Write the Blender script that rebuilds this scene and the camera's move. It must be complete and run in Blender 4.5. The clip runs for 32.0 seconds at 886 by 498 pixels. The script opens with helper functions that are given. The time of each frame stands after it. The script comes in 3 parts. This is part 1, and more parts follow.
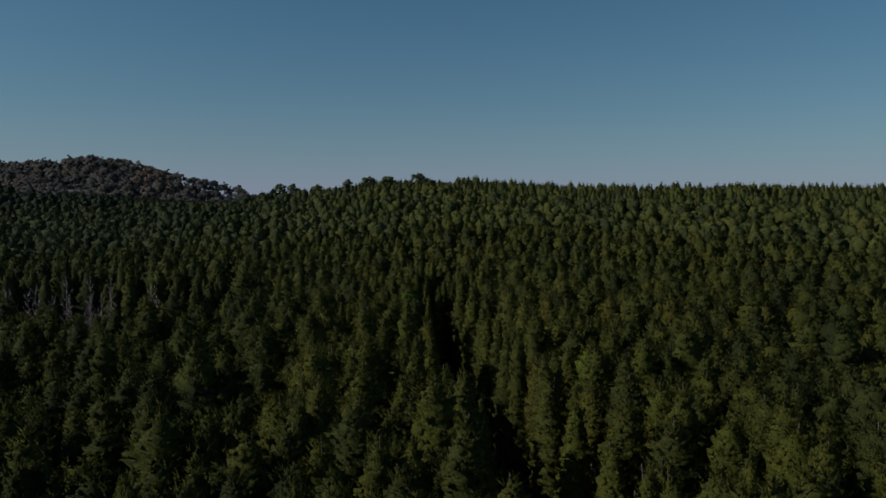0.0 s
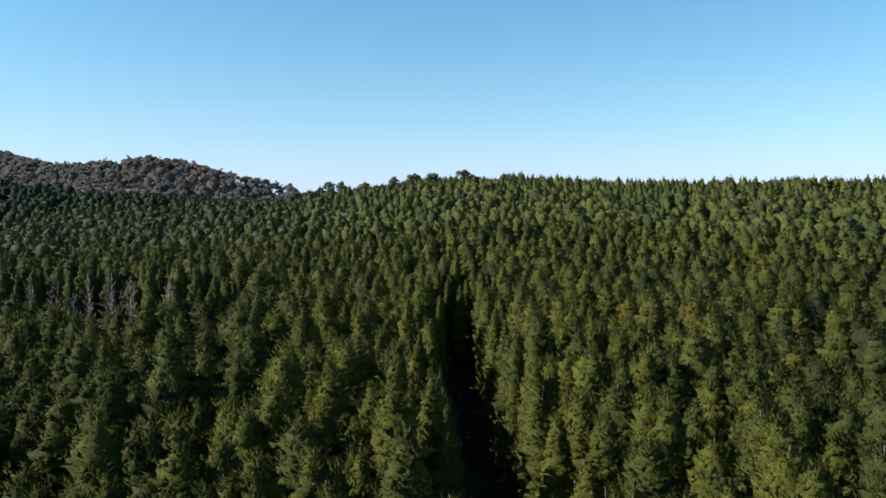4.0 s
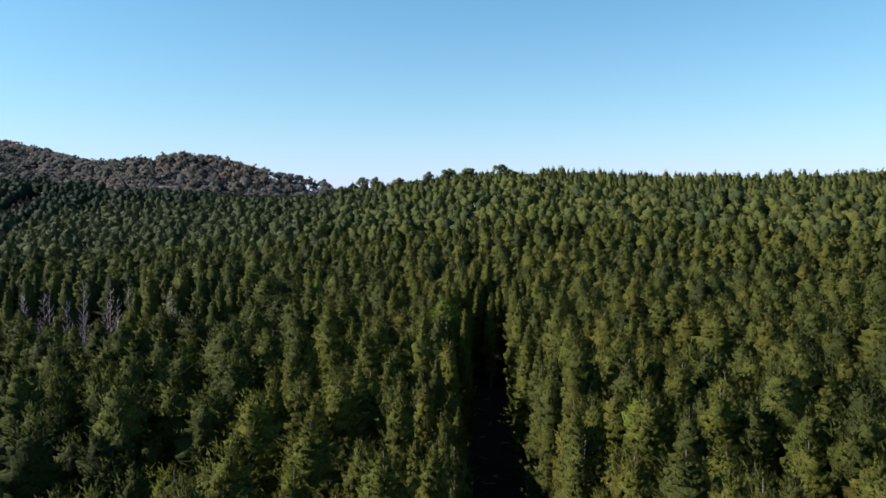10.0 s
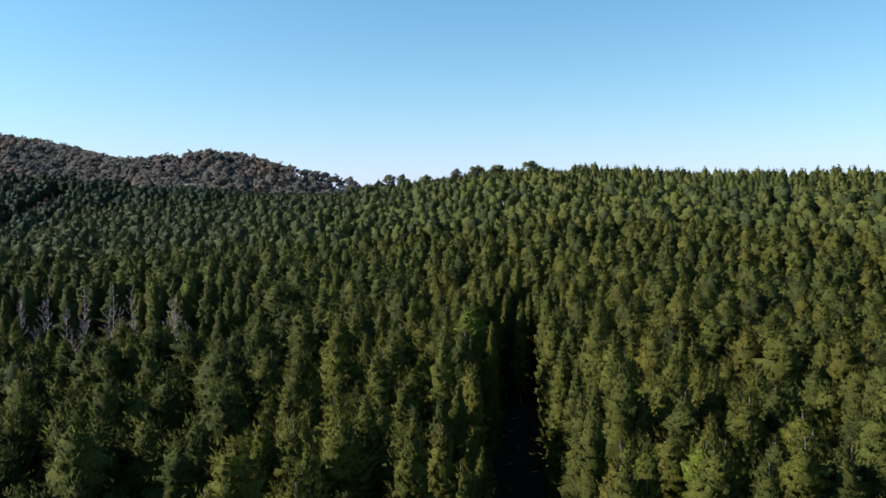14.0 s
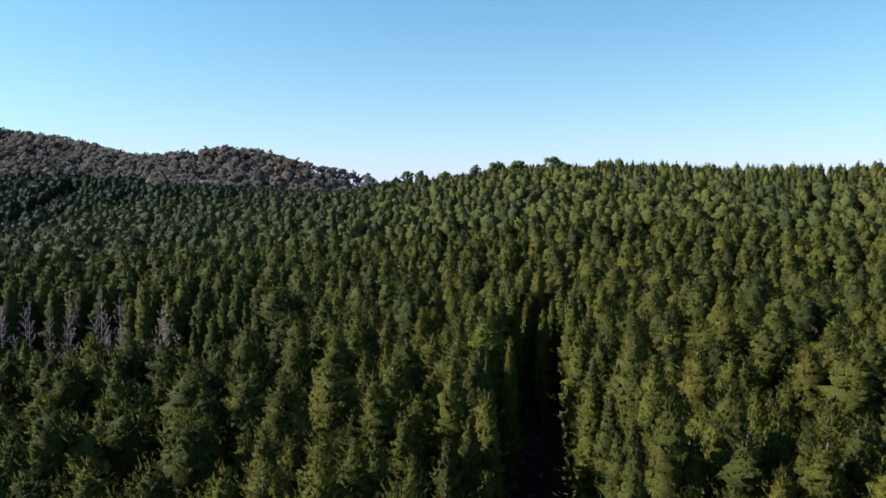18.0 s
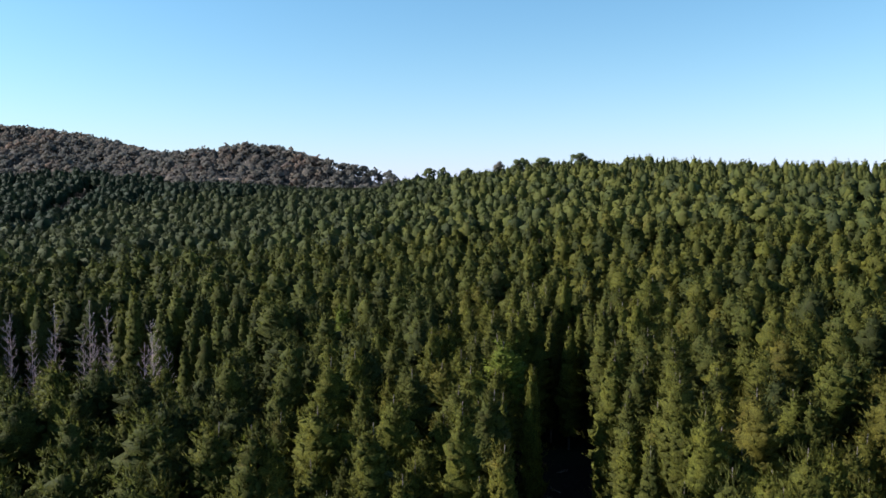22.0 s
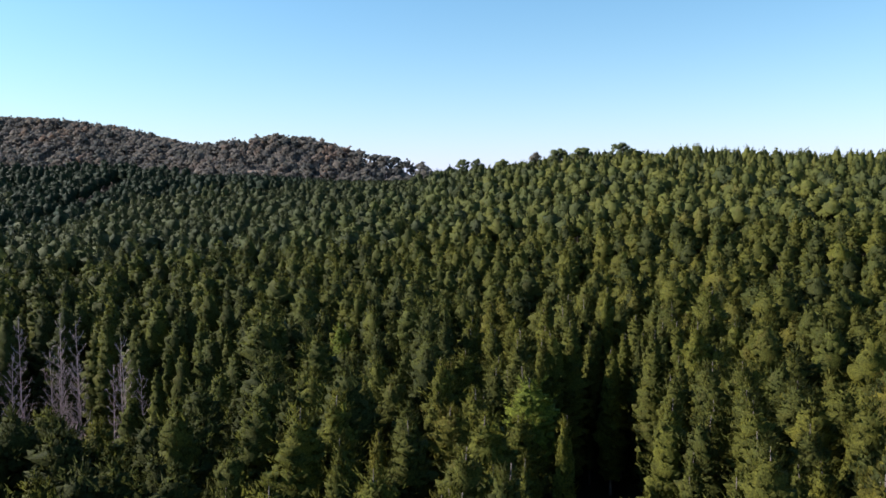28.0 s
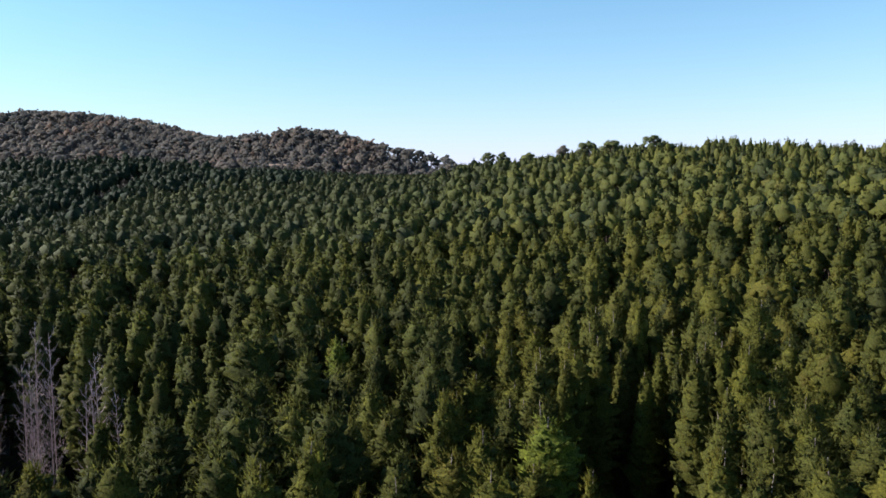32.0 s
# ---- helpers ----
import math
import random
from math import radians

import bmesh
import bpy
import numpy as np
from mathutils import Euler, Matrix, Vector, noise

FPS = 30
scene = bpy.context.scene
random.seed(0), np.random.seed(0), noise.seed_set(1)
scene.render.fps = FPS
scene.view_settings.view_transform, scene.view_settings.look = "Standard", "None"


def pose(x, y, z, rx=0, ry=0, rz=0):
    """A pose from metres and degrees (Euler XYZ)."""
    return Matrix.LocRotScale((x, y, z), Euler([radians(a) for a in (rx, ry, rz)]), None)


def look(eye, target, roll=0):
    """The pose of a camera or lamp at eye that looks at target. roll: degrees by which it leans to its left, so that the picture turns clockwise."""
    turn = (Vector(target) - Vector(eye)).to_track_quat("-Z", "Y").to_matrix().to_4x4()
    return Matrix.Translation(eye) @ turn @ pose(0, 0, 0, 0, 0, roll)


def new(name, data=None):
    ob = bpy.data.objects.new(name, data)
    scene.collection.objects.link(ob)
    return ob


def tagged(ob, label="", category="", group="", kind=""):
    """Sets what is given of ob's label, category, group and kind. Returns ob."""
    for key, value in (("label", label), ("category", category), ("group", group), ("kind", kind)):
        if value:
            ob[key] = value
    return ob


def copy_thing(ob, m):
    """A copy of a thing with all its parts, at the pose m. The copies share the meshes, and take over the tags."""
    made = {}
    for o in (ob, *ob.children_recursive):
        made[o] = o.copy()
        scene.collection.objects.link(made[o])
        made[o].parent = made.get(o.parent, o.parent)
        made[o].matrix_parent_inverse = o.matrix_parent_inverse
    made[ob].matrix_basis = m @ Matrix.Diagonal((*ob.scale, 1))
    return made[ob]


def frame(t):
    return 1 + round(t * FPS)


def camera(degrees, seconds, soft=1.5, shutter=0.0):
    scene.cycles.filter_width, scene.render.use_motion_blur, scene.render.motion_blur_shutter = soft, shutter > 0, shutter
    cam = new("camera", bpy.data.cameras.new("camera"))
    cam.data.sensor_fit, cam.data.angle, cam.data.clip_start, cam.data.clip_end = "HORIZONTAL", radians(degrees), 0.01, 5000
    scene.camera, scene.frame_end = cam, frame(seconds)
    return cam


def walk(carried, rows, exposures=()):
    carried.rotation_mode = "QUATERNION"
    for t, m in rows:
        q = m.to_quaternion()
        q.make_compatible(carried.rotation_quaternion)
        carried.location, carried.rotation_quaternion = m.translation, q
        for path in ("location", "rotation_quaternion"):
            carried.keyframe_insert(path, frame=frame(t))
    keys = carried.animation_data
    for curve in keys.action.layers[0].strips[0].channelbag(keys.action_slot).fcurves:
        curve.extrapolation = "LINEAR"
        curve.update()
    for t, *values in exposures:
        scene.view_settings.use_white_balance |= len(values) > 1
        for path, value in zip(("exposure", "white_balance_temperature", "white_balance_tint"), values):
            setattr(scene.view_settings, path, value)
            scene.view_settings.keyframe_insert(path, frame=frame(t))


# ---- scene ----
# ---- camera ----
cam = camera(63.0, 32.0, soft=1.5)
PATH = [
    (0, pose(-0.01, 0.01, 50.00, 87.460, -0.127, 0.006)),
    (0.5, pose(1.26, 0.86, 50.12, 87.406, -0.126, 0.120)),
    (1, pose(2.85, 1.29, 50.13, 87.378, -0.107, 0.408)),
    (1.5, pose(4.52, 1.54, 50.06, 87.310, -0.074, 0.851)),
    (2, pose(6.09, 1.97, 49.89, 87.289, -0.033, 1.407)),
    (2.5, pose(7.44, 2.77, 49.72, 87.272, 0.011, 2.828)),
    (3, pose(8.52, 3.80, 49.66, 87.282, 0.053, 3.691)),
    (3.5, pose(9.42, 4.94, 49.68, 87.267, 0.093, 4.300)),
    (5.5, pose(11.89, 11.23, 50.13, 87.272, 0.243, 5.888)),
    (6, pose(12.19, 12.91, 50.23, 87.261, 0.267, 6.186)),
    (6.5, pose(12.34, 14.64, 50.32, 87.205, 0.293, 6.455)),
    (7, pose(12.33, 16.41, 50.40, 87.165, 0.316, 6.755)),
    (7.5, pose(12.20, 18.16, 50.47, 87.097, 0.329, 6.944)),
    (8, pose(11.99, 19.85, 50.55, 87.044, 0.329, 7.087)),
    (8.5, pose(11.75, 21.48, 50.63, 87.005, 0.320, 7.233)),
    (9, pose(11.52, 23.08, 50.71, 86.932, 0.303, 7.401)),
    (9.5, pose(11.33, 24.70, 50.81, 86.886, 0.279, 7.624)),
    (10, pose(11.17, 26.37, 50.90, 86.863, 0.257, 7.995)),
    (10.5, pose(11.03, 28.08, 51.00, 86.811, 0.244, 8.224)),
    (11, pose(10.89, 29.83, 51.09, 86.786, 0.244, 8.554)),
    (11.5, pose(10.74, 31.57, 51.18, 86.771, 0.251, 8.870)),
    (12, pose(10.57, 33.29, 51.28, 86.747, 0.258, 9.087)),
    (12.5, pose(10.42, 34.97, 51.38, 86.706, 0.262, 9.265)),
    (13, pose(10.29, 36.61, 51.50, 86.689, 0.266, 9.421)),
    (13.5, pose(10.18, 38.23, 51.62, 86.631, 0.275, 9.653)),
    (14, pose(10.06, 39.86, 51.74, 86.618, 0.287, 10.303)),
    (14.5, pose(9.93, 41.49, 51.85, 86.562, 0.294, 10.593)),
    (16.5, pose(9.31, 48.14, 51.95, 86.432, 0.247, 11.532)),
    (17, pose(9.14, 49.95, 51.95, 86.374, 0.246, 11.705)),
    (17.5, pose(8.96, 51.79, 51.99, 86.410, 0.252, 11.826)),
    (18, pose(8.77, 53.63, 52.08, 86.370, 0.267, 11.940)),
    (18.5, pose(8.57, 55.37, 52.25, 86.360, 0.283, 12.064)),
    (19, pose(8.38, 57.03, 52.49, 86.305, 0.295, 12.318)),
    (19.5, pose(8.18, 58.65, 52.76, 86.255, 0.302, 12.553)),
    (20, pose(8.01, 60.29, 53.01, 86.231, 0.308, 12.763)),
    (20.5, pose(7.87, 61.97, 53.23, 86.196, 0.311, 12.979)),
    (21, pose(7.77, 63.67, 53.40, 86.128, 0.314, 13.238)),
    (21.5, pose(7.69, 65.39, 53.53, 86.063, 0.320, 13.590)),
    (22, pose(7.60, 67.09, 53.62, 86.040, 0.332, 13.910)),
    (22.5, pose(7.48, 68.78, 53.71, 86.030, 0.346, 14.213)),
    (23, pose(7.32, 70.45, 53.78, 85.972, 0.358, 14.469)),
    (23.5, pose(7.14, 72.13, 53.85, 85.908, 0.367, 14.724)),
    (24, pose(6.94, 73.81, 53.92, 85.864, 0.373, 14.998)),
    (24.5, pose(6.75, 75.50, 54.00, 85.850, 0.380, 15.209)),
    (25, pose(6.59, 77.19, 54.08, 85.771, 0.390, 15.472)),
    (25.5, pose(6.45, 78.88, 54.16, 85.751, 0.400, 15.772)),
    (27.5, pose(5.87, 85.57, 54.51, 85.473, 0.435, 16.698)),
    (28, pose(5.72, 87.23, 54.61, 85.357, 0.443, 16.933)),
    (28.5, pose(5.56, 88.89, 54.70, 85.308, 0.448, 17.195)),
    (29, pose(5.39, 90.55, 54.79, 85.274, 0.448, 17.514)),
    (29.5, pose(5.22, 92.20, 54.87, 85.206, 0.441, 17.854)),
    (30, pose(5.04, 93.83, 54.94, 85.142, 0.433, 18.190)),
    (30.5, pose(4.85, 95.45, 55.02, 85.076, 0.423, 18.500)),
    (31, pose(4.63, 97.05, 55.12, 85.013, 0.410, 18.722)),
    (31.5, pose(4.38, 98.64, 55.22, 84.896, 0.395, 18.905)),
    (32, pose(4.14, 100.23, 55.35, 84.830, 0.387, 19.117)),
]
BASE = 1.33
FADE = [(t, BASE + stops, kelvin, tint) for t, stops, kelvin, tint in (
    (0.0, -1.75, 5450, 8), (0.1, -1.45, 5450, 8), (0.2, -1.0, 5450, 8), (0.3, -0.55, 5450, 8), (0.4, -0.18, 5450, 8), (0.5, 0.0, 5450, 8),
    (10.0, 0.02, 5470, 9), (20.0, 0.12, 5560, 11), (32.0, 0.22, 5700, 15))]
walk(cam, PATH, FADE)

# ---- light ----
SUN_AZIMUTH, SUN_HEIGHT = 255.0, 37.0
world = bpy.data.worlds.new("sky")
scene.world = world
world.use_nodes = True
nodes, links = world.node_tree.nodes, world.node_tree.links
nodes.clear()
sky = nodes.new("ShaderNodeTexSky")
sky.sky_type, sky.sun_disc = "NISHITA", False
sky.sun_elevation, sky.sun_rotation = radians(SUN_HEIGHT), radians(SUN_AZIMUTH)
sky.altitude, sky.air_density, sky.dust_density, sky.ozone_density = 0, 1.4, 0.3, 4.0
glow = nodes.new("ShaderNodeBackground")
glow.inputs["Strength"].default_value = 0.0545
sky_out = nodes.new("ShaderNodeOutputWorld")
# winter haze that thins out with height above the horizon
up = nodes.new("ShaderNodeTexCoord")
height = nodes.new("ShaderNodeSeparateXYZ")
links.new(up.outputs["Generated"], height.inputs[0])
thin = nodes.new("ShaderNodeMath")
thin.operation, thin.inputs[1].default_value = "MULTIPLY", -1 / 0.08
links.new(height.outputs["Z"], thin.inputs[0])
capped = nodes.new("ShaderNodeMath")
capped.operation, capped.inputs[1].default_value = "MINIMUM", 0.0
links.new(thin.outputs[0], capped.inputs[0])
fall = nodes.new("ShaderNodeMath")
fall.operation = "EXPONENT"
links.new(capped.outputs[0], fall.inputs[0])
part_haze = nodes.new("ShaderNodeMath")
part_haze.operation, part_haze.inputs[1].default_value = "MULTIPLY", 0.8
links.new(fall.outputs[0], part_haze.inputs[0])
blue = nodes.new("ShaderNodeMix")
blue.data_type, blue.blend_type = "RGBA", "MULTIPLY"
blue.inputs[0].default_value = 1.0
links.new(sky.outputs[0], blue.inputs[6])
blue.inputs[7].default_value = (0.82, 1.02, 0.96, 1)
haze = nodes.new("ShaderNodeMix")
haze.data_type, haze.clamp_factor = "RGBA", True
links.new(part_haze.outputs[0], haze.inputs[0])
links.new(blue.outputs[2], haze.inputs[6])
haze.inputs[7].default_value = (0.355 / 0.0545, 0.335 / 0.0545, 0.485 / 0.0545, 1)
links.new(haze.outputs[2], glow.inputs[0])
links.new(glow.outputs[0], sky_out.inputs[0])

sun = new("sun", bpy.data.lights.new("sun", "SUN"))
sun.data.energy, sun.data.angle, sun.data.color = 4.05, radians(0.53), (1.0, 0.88, 0.70)
a, e = radians(SUN_AZIMUTH), radians(SUN_HEIGHT)
sun.matrix_world = look((math.sin(a) * math.cos(e) * 300, math.cos(a) * math.cos(e) * 300, math.sin(e) * 300), (0, 0, 0))


# ---- materials ----
def shader(name):
    m = bpy.data.materials.new(name)
    m.use_nodes = True
    return m, m.node_tree.nodes, m.node_tree.links, m.node_tree.nodes["Principled BSDF"]


def noise_node(nodes, links, scale, detail=4.0, rough=0.6):
    where = nodes.new("ShaderNodeNewGeometry")
    n = nodes.new("ShaderNodeTexNoise")
    n.inputs["Scale"].default_value, n.inputs["Detail"].default_value, n.inputs["Roughness"].default_value = scale, detail, rough
    links.new(where.outputs["Position"], n.inputs["Vector"])
    return n


def ramp_node(nodes, links, source, stops):
    r = nodes.new("ShaderNodeValToRGB")
    while len(r.color_ramp.elements) < len(stops):
        r.color_ramp.elements.new(0.5)
    for el, (at, colour) in zip(r.color_ramp.elements, stops):
        el.position, el.color = at, (*colour, 1)
    links.new(source, r.inputs[0])
    return r


def mix_node(nodes, links, kind, factor, one, two):
    m = nodes.new("ShaderNodeMix")
    m.data_type, m.blend_type = "RGBA", kind
    for value, socket in ((factor, 0), (one, 6), (two, 7)):
        if isinstance(value, (int, float)):
            m.inputs[socket].default_value = value
        elif isinstance(value, tuple):
            m.inputs[socket].default_value = (*value, 1)
        else:
            links.new(value, m.inputs[socket])
    return m.outputs[2]


def foliage(name, stops, from_object, leaf_spread=0.16, translucent=0.5, needle=4.6, grain=1.0):
    """Leaves: one colour a tree out of the stops, each leaf a little lighter or darker, patches of older growth, and
    shade between needles painted by noise.
    """
    m, nodes, links, bsdf = shader(name)
    if from_object:
        pick = nodes.new("ShaderNodeObjectInfo").outputs["Random"]
    else:
        tint = nodes.new("ShaderNodeAttribute")
        tint.attribute_name = "tint"
        pick = tint.outputs["Fac"]
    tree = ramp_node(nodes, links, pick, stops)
    leaf = nodes.new("ShaderNodeNewGeometry")
    lo, hi = 1 - leaf_spread, 1 + leaf_spread
    each = ramp_node(nodes, links, leaf.outputs["Random Per Island"], [(0.0, (lo, lo, lo)), (0.75, (1, 1, 1)), (1.0, (hi, hi, hi * 0.9))])
    colour = mix_node(nodes, links, "MULTIPLY", 1.0, tree.outputs[0], each.outputs[0])
    patch = noise_node(nodes, links, 0.45, 3.0)
    old = ramp_node(nodes, links, patch.outputs[0], [(0.3, (1.04, 0.88, 0.95)), (0.42, (0.85, 0.88, 0.9)), (0.65, (1.15, 1.08, 0.9))])
    colour = mix_node(nodes, links, "MULTIPLY", 0.8, colour, old.outputs[0])
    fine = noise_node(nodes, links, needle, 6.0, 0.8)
    # shade between needles and light on their tips, painted into the colour
    gap_shade = ramp_node(nodes, links, fine.outputs[0], [(0.38, (1 - 0.54 * grain, 1 - 0.52 * grain, 1 - 0.5 * grain)), (0.5, (1.04, 1.04, 1.04)), (0.63, (1 + 0.72 * grain, 1 + 0.66 * grain, 1 + 0.5 * grain))])
    colour = mix_node(nodes, links, "MULTIPLY", 1.0, colour, gap_shade.outputs[0])
    relief = nodes.new("ShaderNodeBump")
    relief.inputs["Strength"].default_value, relief.inputs["Distance"].default_value = 0.7, 0.6 / needle
    links.new(fine.outputs[0], relief.inputs["Height"])
    links.new(relief.outputs[0], bsdf.inputs["Normal"])
    links.new(colour, bsdf.inputs["Base Color"])
    bsdf.inputs["Roughness"].default_value = 0.6
    bsdf.inputs["Specular IOR Level"].default_value = 0.08
    through_leaf = nodes.new("ShaderNodeBsdfTranslucent")
    links.new(colour, through_leaf.inputs["Color"])
    both = nodes.new("ShaderNodeMixShader")
    both.inputs[0].default_value = translucent
    links.new(bsdf.outputs[0], both.inputs[1])
    links.new(through_leaf.outputs[0], both.inputs[2])
    links.new(both.outputs[0], nodes["Material Output"].inputs["Surface"])
    return m


def bark(name, dark, light, scale):
    m, nodes, links, bsdf = shader(name)
    n = noise_node(nodes, links, scale, 6.0, 0.7)
    r = ramp_node(nodes, links, n.outputs[0], [(0.35, dark), (0.65, light)])
    links.new(r.outputs[0], bsdf.inputs["Base Color"])
    bsdf.inputs["Roughness"].default_value = 0.9
    b = nodes.new("ShaderNodeBump")
    b.inputs["Strength"].default_value, b.inputs["Distance"].default_value = 0.6, 0.05
    links.new(n.outputs[0], b.inputs["Height"])
    links.new(b.outputs[0], bsdf.inputs["Normal"])
    return m


# lowest two stops: dimmed greens, the left pines' shade in the colour
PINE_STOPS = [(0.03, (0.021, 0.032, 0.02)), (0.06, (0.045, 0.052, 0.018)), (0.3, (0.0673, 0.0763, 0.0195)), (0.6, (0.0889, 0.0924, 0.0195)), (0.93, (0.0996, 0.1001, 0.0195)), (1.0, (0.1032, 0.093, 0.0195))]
# eucalypt greys lightened and blued, distance haze put into the leaf colour
HAZED_GUM_STOPS = [(0.0, (0.0889, 0.0941, 0.093)), (0.4, (0.1322, 0.1266, 0.1232)), (0.75, (0.163, 0.1445, 0.1344)), (1.0, (0.1938, 0.1467, 0.1254))]
TREE_STOPS = [(0.0, (0.0628, 0.07, 0.0195)), (0.3, (0.0808, 0.0853, 0.0195)), (0.6, (0.0921, 0.0971, 0.0195)), (0.85, (0.1001, 0.103, 0.0195)), (0.93, (0.1026, 0.1006, 0.0195)), (1.0, (0.1032, 0.0924, 0.0195))]
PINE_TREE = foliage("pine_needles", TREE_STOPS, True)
# distant needles cooler than PINE_STOPS, a little haze mixed into the colour
HAZED_STOPS = [(at, (r * 0.88, g * 0.92, min(0.5 * g, 0.019 + 0.1 * b))) for at, (r, g, b) in PINE_STOPS]
PINE_FAR = foliage("pine_needles_hazed", HAZED_STOPS, False, 0.1, 0.3, 2.4, 0.55)
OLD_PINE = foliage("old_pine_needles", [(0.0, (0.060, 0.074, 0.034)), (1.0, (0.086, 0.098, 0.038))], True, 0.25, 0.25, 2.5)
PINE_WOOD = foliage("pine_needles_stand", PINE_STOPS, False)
GUM_WOOD = foliage("hazed_eucalypt_leaves", HAZED_GUM_STOPS, False, 0.16, 0.5, 1.8, 0.5)
BARK = bark("pine_bark", (0.035, 0.026, 0.02), (0.10, 0.075, 0.058), 9.0)
STEM_BARK = bark("grey_pine_bark", (0.045, 0.036, 0.03), (0.15, 0.122, 0.104), 5.0)
PALE_BARK = bark("pale_eucalypt_bark", (0.10, 0.085, 0.075), (0.26, 0.22, 0.19), 3.0)
DEAD_WOOD = bark("weathered_dead_wood", (0.22, 0.165, 0.16), (0.42, 0.325, 0.315), 4.0)


def earth():
    m, nodes, links, bsdf = shader("forest_floor")
    big = noise_node(nodes, links, 0.05, 5.0)
    small = noise_node(nodes, links, 1.3, 8.0, 0.7)
    # near-black litter and grass: the ride's deep shade is put into the colour
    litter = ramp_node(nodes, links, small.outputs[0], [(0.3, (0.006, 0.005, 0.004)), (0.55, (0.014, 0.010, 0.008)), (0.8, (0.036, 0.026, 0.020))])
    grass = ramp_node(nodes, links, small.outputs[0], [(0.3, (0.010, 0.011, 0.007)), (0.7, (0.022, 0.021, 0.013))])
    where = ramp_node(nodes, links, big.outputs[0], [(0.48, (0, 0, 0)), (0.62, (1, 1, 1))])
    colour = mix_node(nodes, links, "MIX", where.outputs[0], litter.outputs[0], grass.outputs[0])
    links.new(colour, bsdf.inputs["Base Color"])
    bsdf.inputs["Roughness"].default_value = 0.95
    bsdf.inputs["Specular IOR Level"].default_value = 0.05
    b = nodes.new("ShaderNodeBump")
    b.inputs["Strength"].default_value, b.inputs["Distance"].default_value = 0.7, 0.15
    links.new(small.outputs[0], b.inputs["Height"])
    links.new(b.outputs[0], bsdf.inputs["Normal"])
    return m


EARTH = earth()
LIME = foliage("fresh_needles", [(0.0, (0.104, 0.128, 0.021)), (1.0, (0.118, 0.140, 0.022))], True)
BUSH_EARTH = bark("dry_leaf_litter", (0.022, 0.018, 0.015), (0.06, 0.050, 0.042), 0.5)
PALE_EARTH = bark("bare_earth", (0.11, 0.075, 0.055), (0.24, 0.175, 0.135), 0.8)
GREY_LEAF = foliage("grey_leaves", [(0.0, (0.13, 0.125, 0.115)), (1.0, (0.15, 0.14, 0.13))], True, 0.2, 0.5, 3.0)
RUST = foliage("rusty_leaves", [(0.0, (0.15, 0.085, 0.062)), (1.0, (0.19, 0.10, 0.07))], True)

# ---- the land ----
def ramp(v, a, b):
    """0 below a, 1 above b, smooth between."""
    u = np.clip((v - a) / (b - a), 0.0, 1.0)
    return u * u * (3 - 2 * u)


def crest_line(x):
    """The plantation ridge: how far north its crest lies at x."""
    return 455 - 0.30 * x + 0.85 * 40 * np.log1p(np.exp(-(x + 25) / 40))


def crest_height(x):
    return 43.5 - 0.011 * (x - 60) + 7.7 * np.exp(-((x + 25.8) / 66.7) ** 2)


# the near wooded knoll and the long hill behind: height, x, half width, y, half depth
HB = [30.7, -304.1, 76.5, 707.3, 149.8]
HC = [14.7, -205.5, 78.3, 646.5, 27.4]
HL = [88.4, -628.0, 274.8, 772.3, 254.0]


def ground_height(x, y):
    """The height of the land at x, y: a gentle valley floor, the plantation slope, its ridge, and the bush hills in the north-west."""
    x, y = np.asarray(x, float), np.asarray(y, float)
    yc = np.minimum(crest_line(x), 640)
    v = np.minimum(y, yc) / yc
    valley = 4 + 0.05 * (np.clip(y, -200, yc) - 90)
    rise = crest_height(x) - (4 + 0.05 * (yc - 90))
    over, east = np.maximum(y - yc, 0), ramp(x, -135, -90)
    k = np.clip((v - 0.53) / 0.47, 0, 1)
    land = valley + rise * (k ** 1.1) - 0.22 * np.maximum(over - 60 * east, 0) * np.exp(-over / 500)
    return land + sum(h[0] * np.exp(-((x - h[1]) / h[2]) ** 2 - ((y - h[3]) / h[4]) ** 2) for h in (HB, HC, HL))


def hill_height(x, y):
    x, y = np.asarray(x, float), np.asarray(y, float)
    return sum(h[0] * np.exp(-((x - h[1]) / h[2]) ** 2 - ((y - h[3]) / h[4]) ** 2) for h in (HB, HC, HL))


def in_bush(x, y):
    """True on the hills, where native bush takes over from the pines."""
    return hill_height(x, y) > 7 + 5 * float(ramp(-x, 230, 290)) + 4 * float(ramp(-x, 310, 380)) or (x < -118 and y > float(crest_line(x)) - 14)


def ride_line(y):
    """Where the grassy ride runs that parts the plantation: its middle at y."""
    return -0.2 - 0.092 * (y - 165) + 3.3 * (1 - ramp(y, 60, 125))


def mesh_of(name, verts, faces, materials, smooth=False):
    me = bpy.data.meshes.new(name)
    me.from_pydata(verts, [], faces)
    for m in materials:
        me.materials.append(m)
    if smooth:
        me.polygons.foreach_set("use_smooth", [True] * len(me.polygons))
    me.update()
    return me


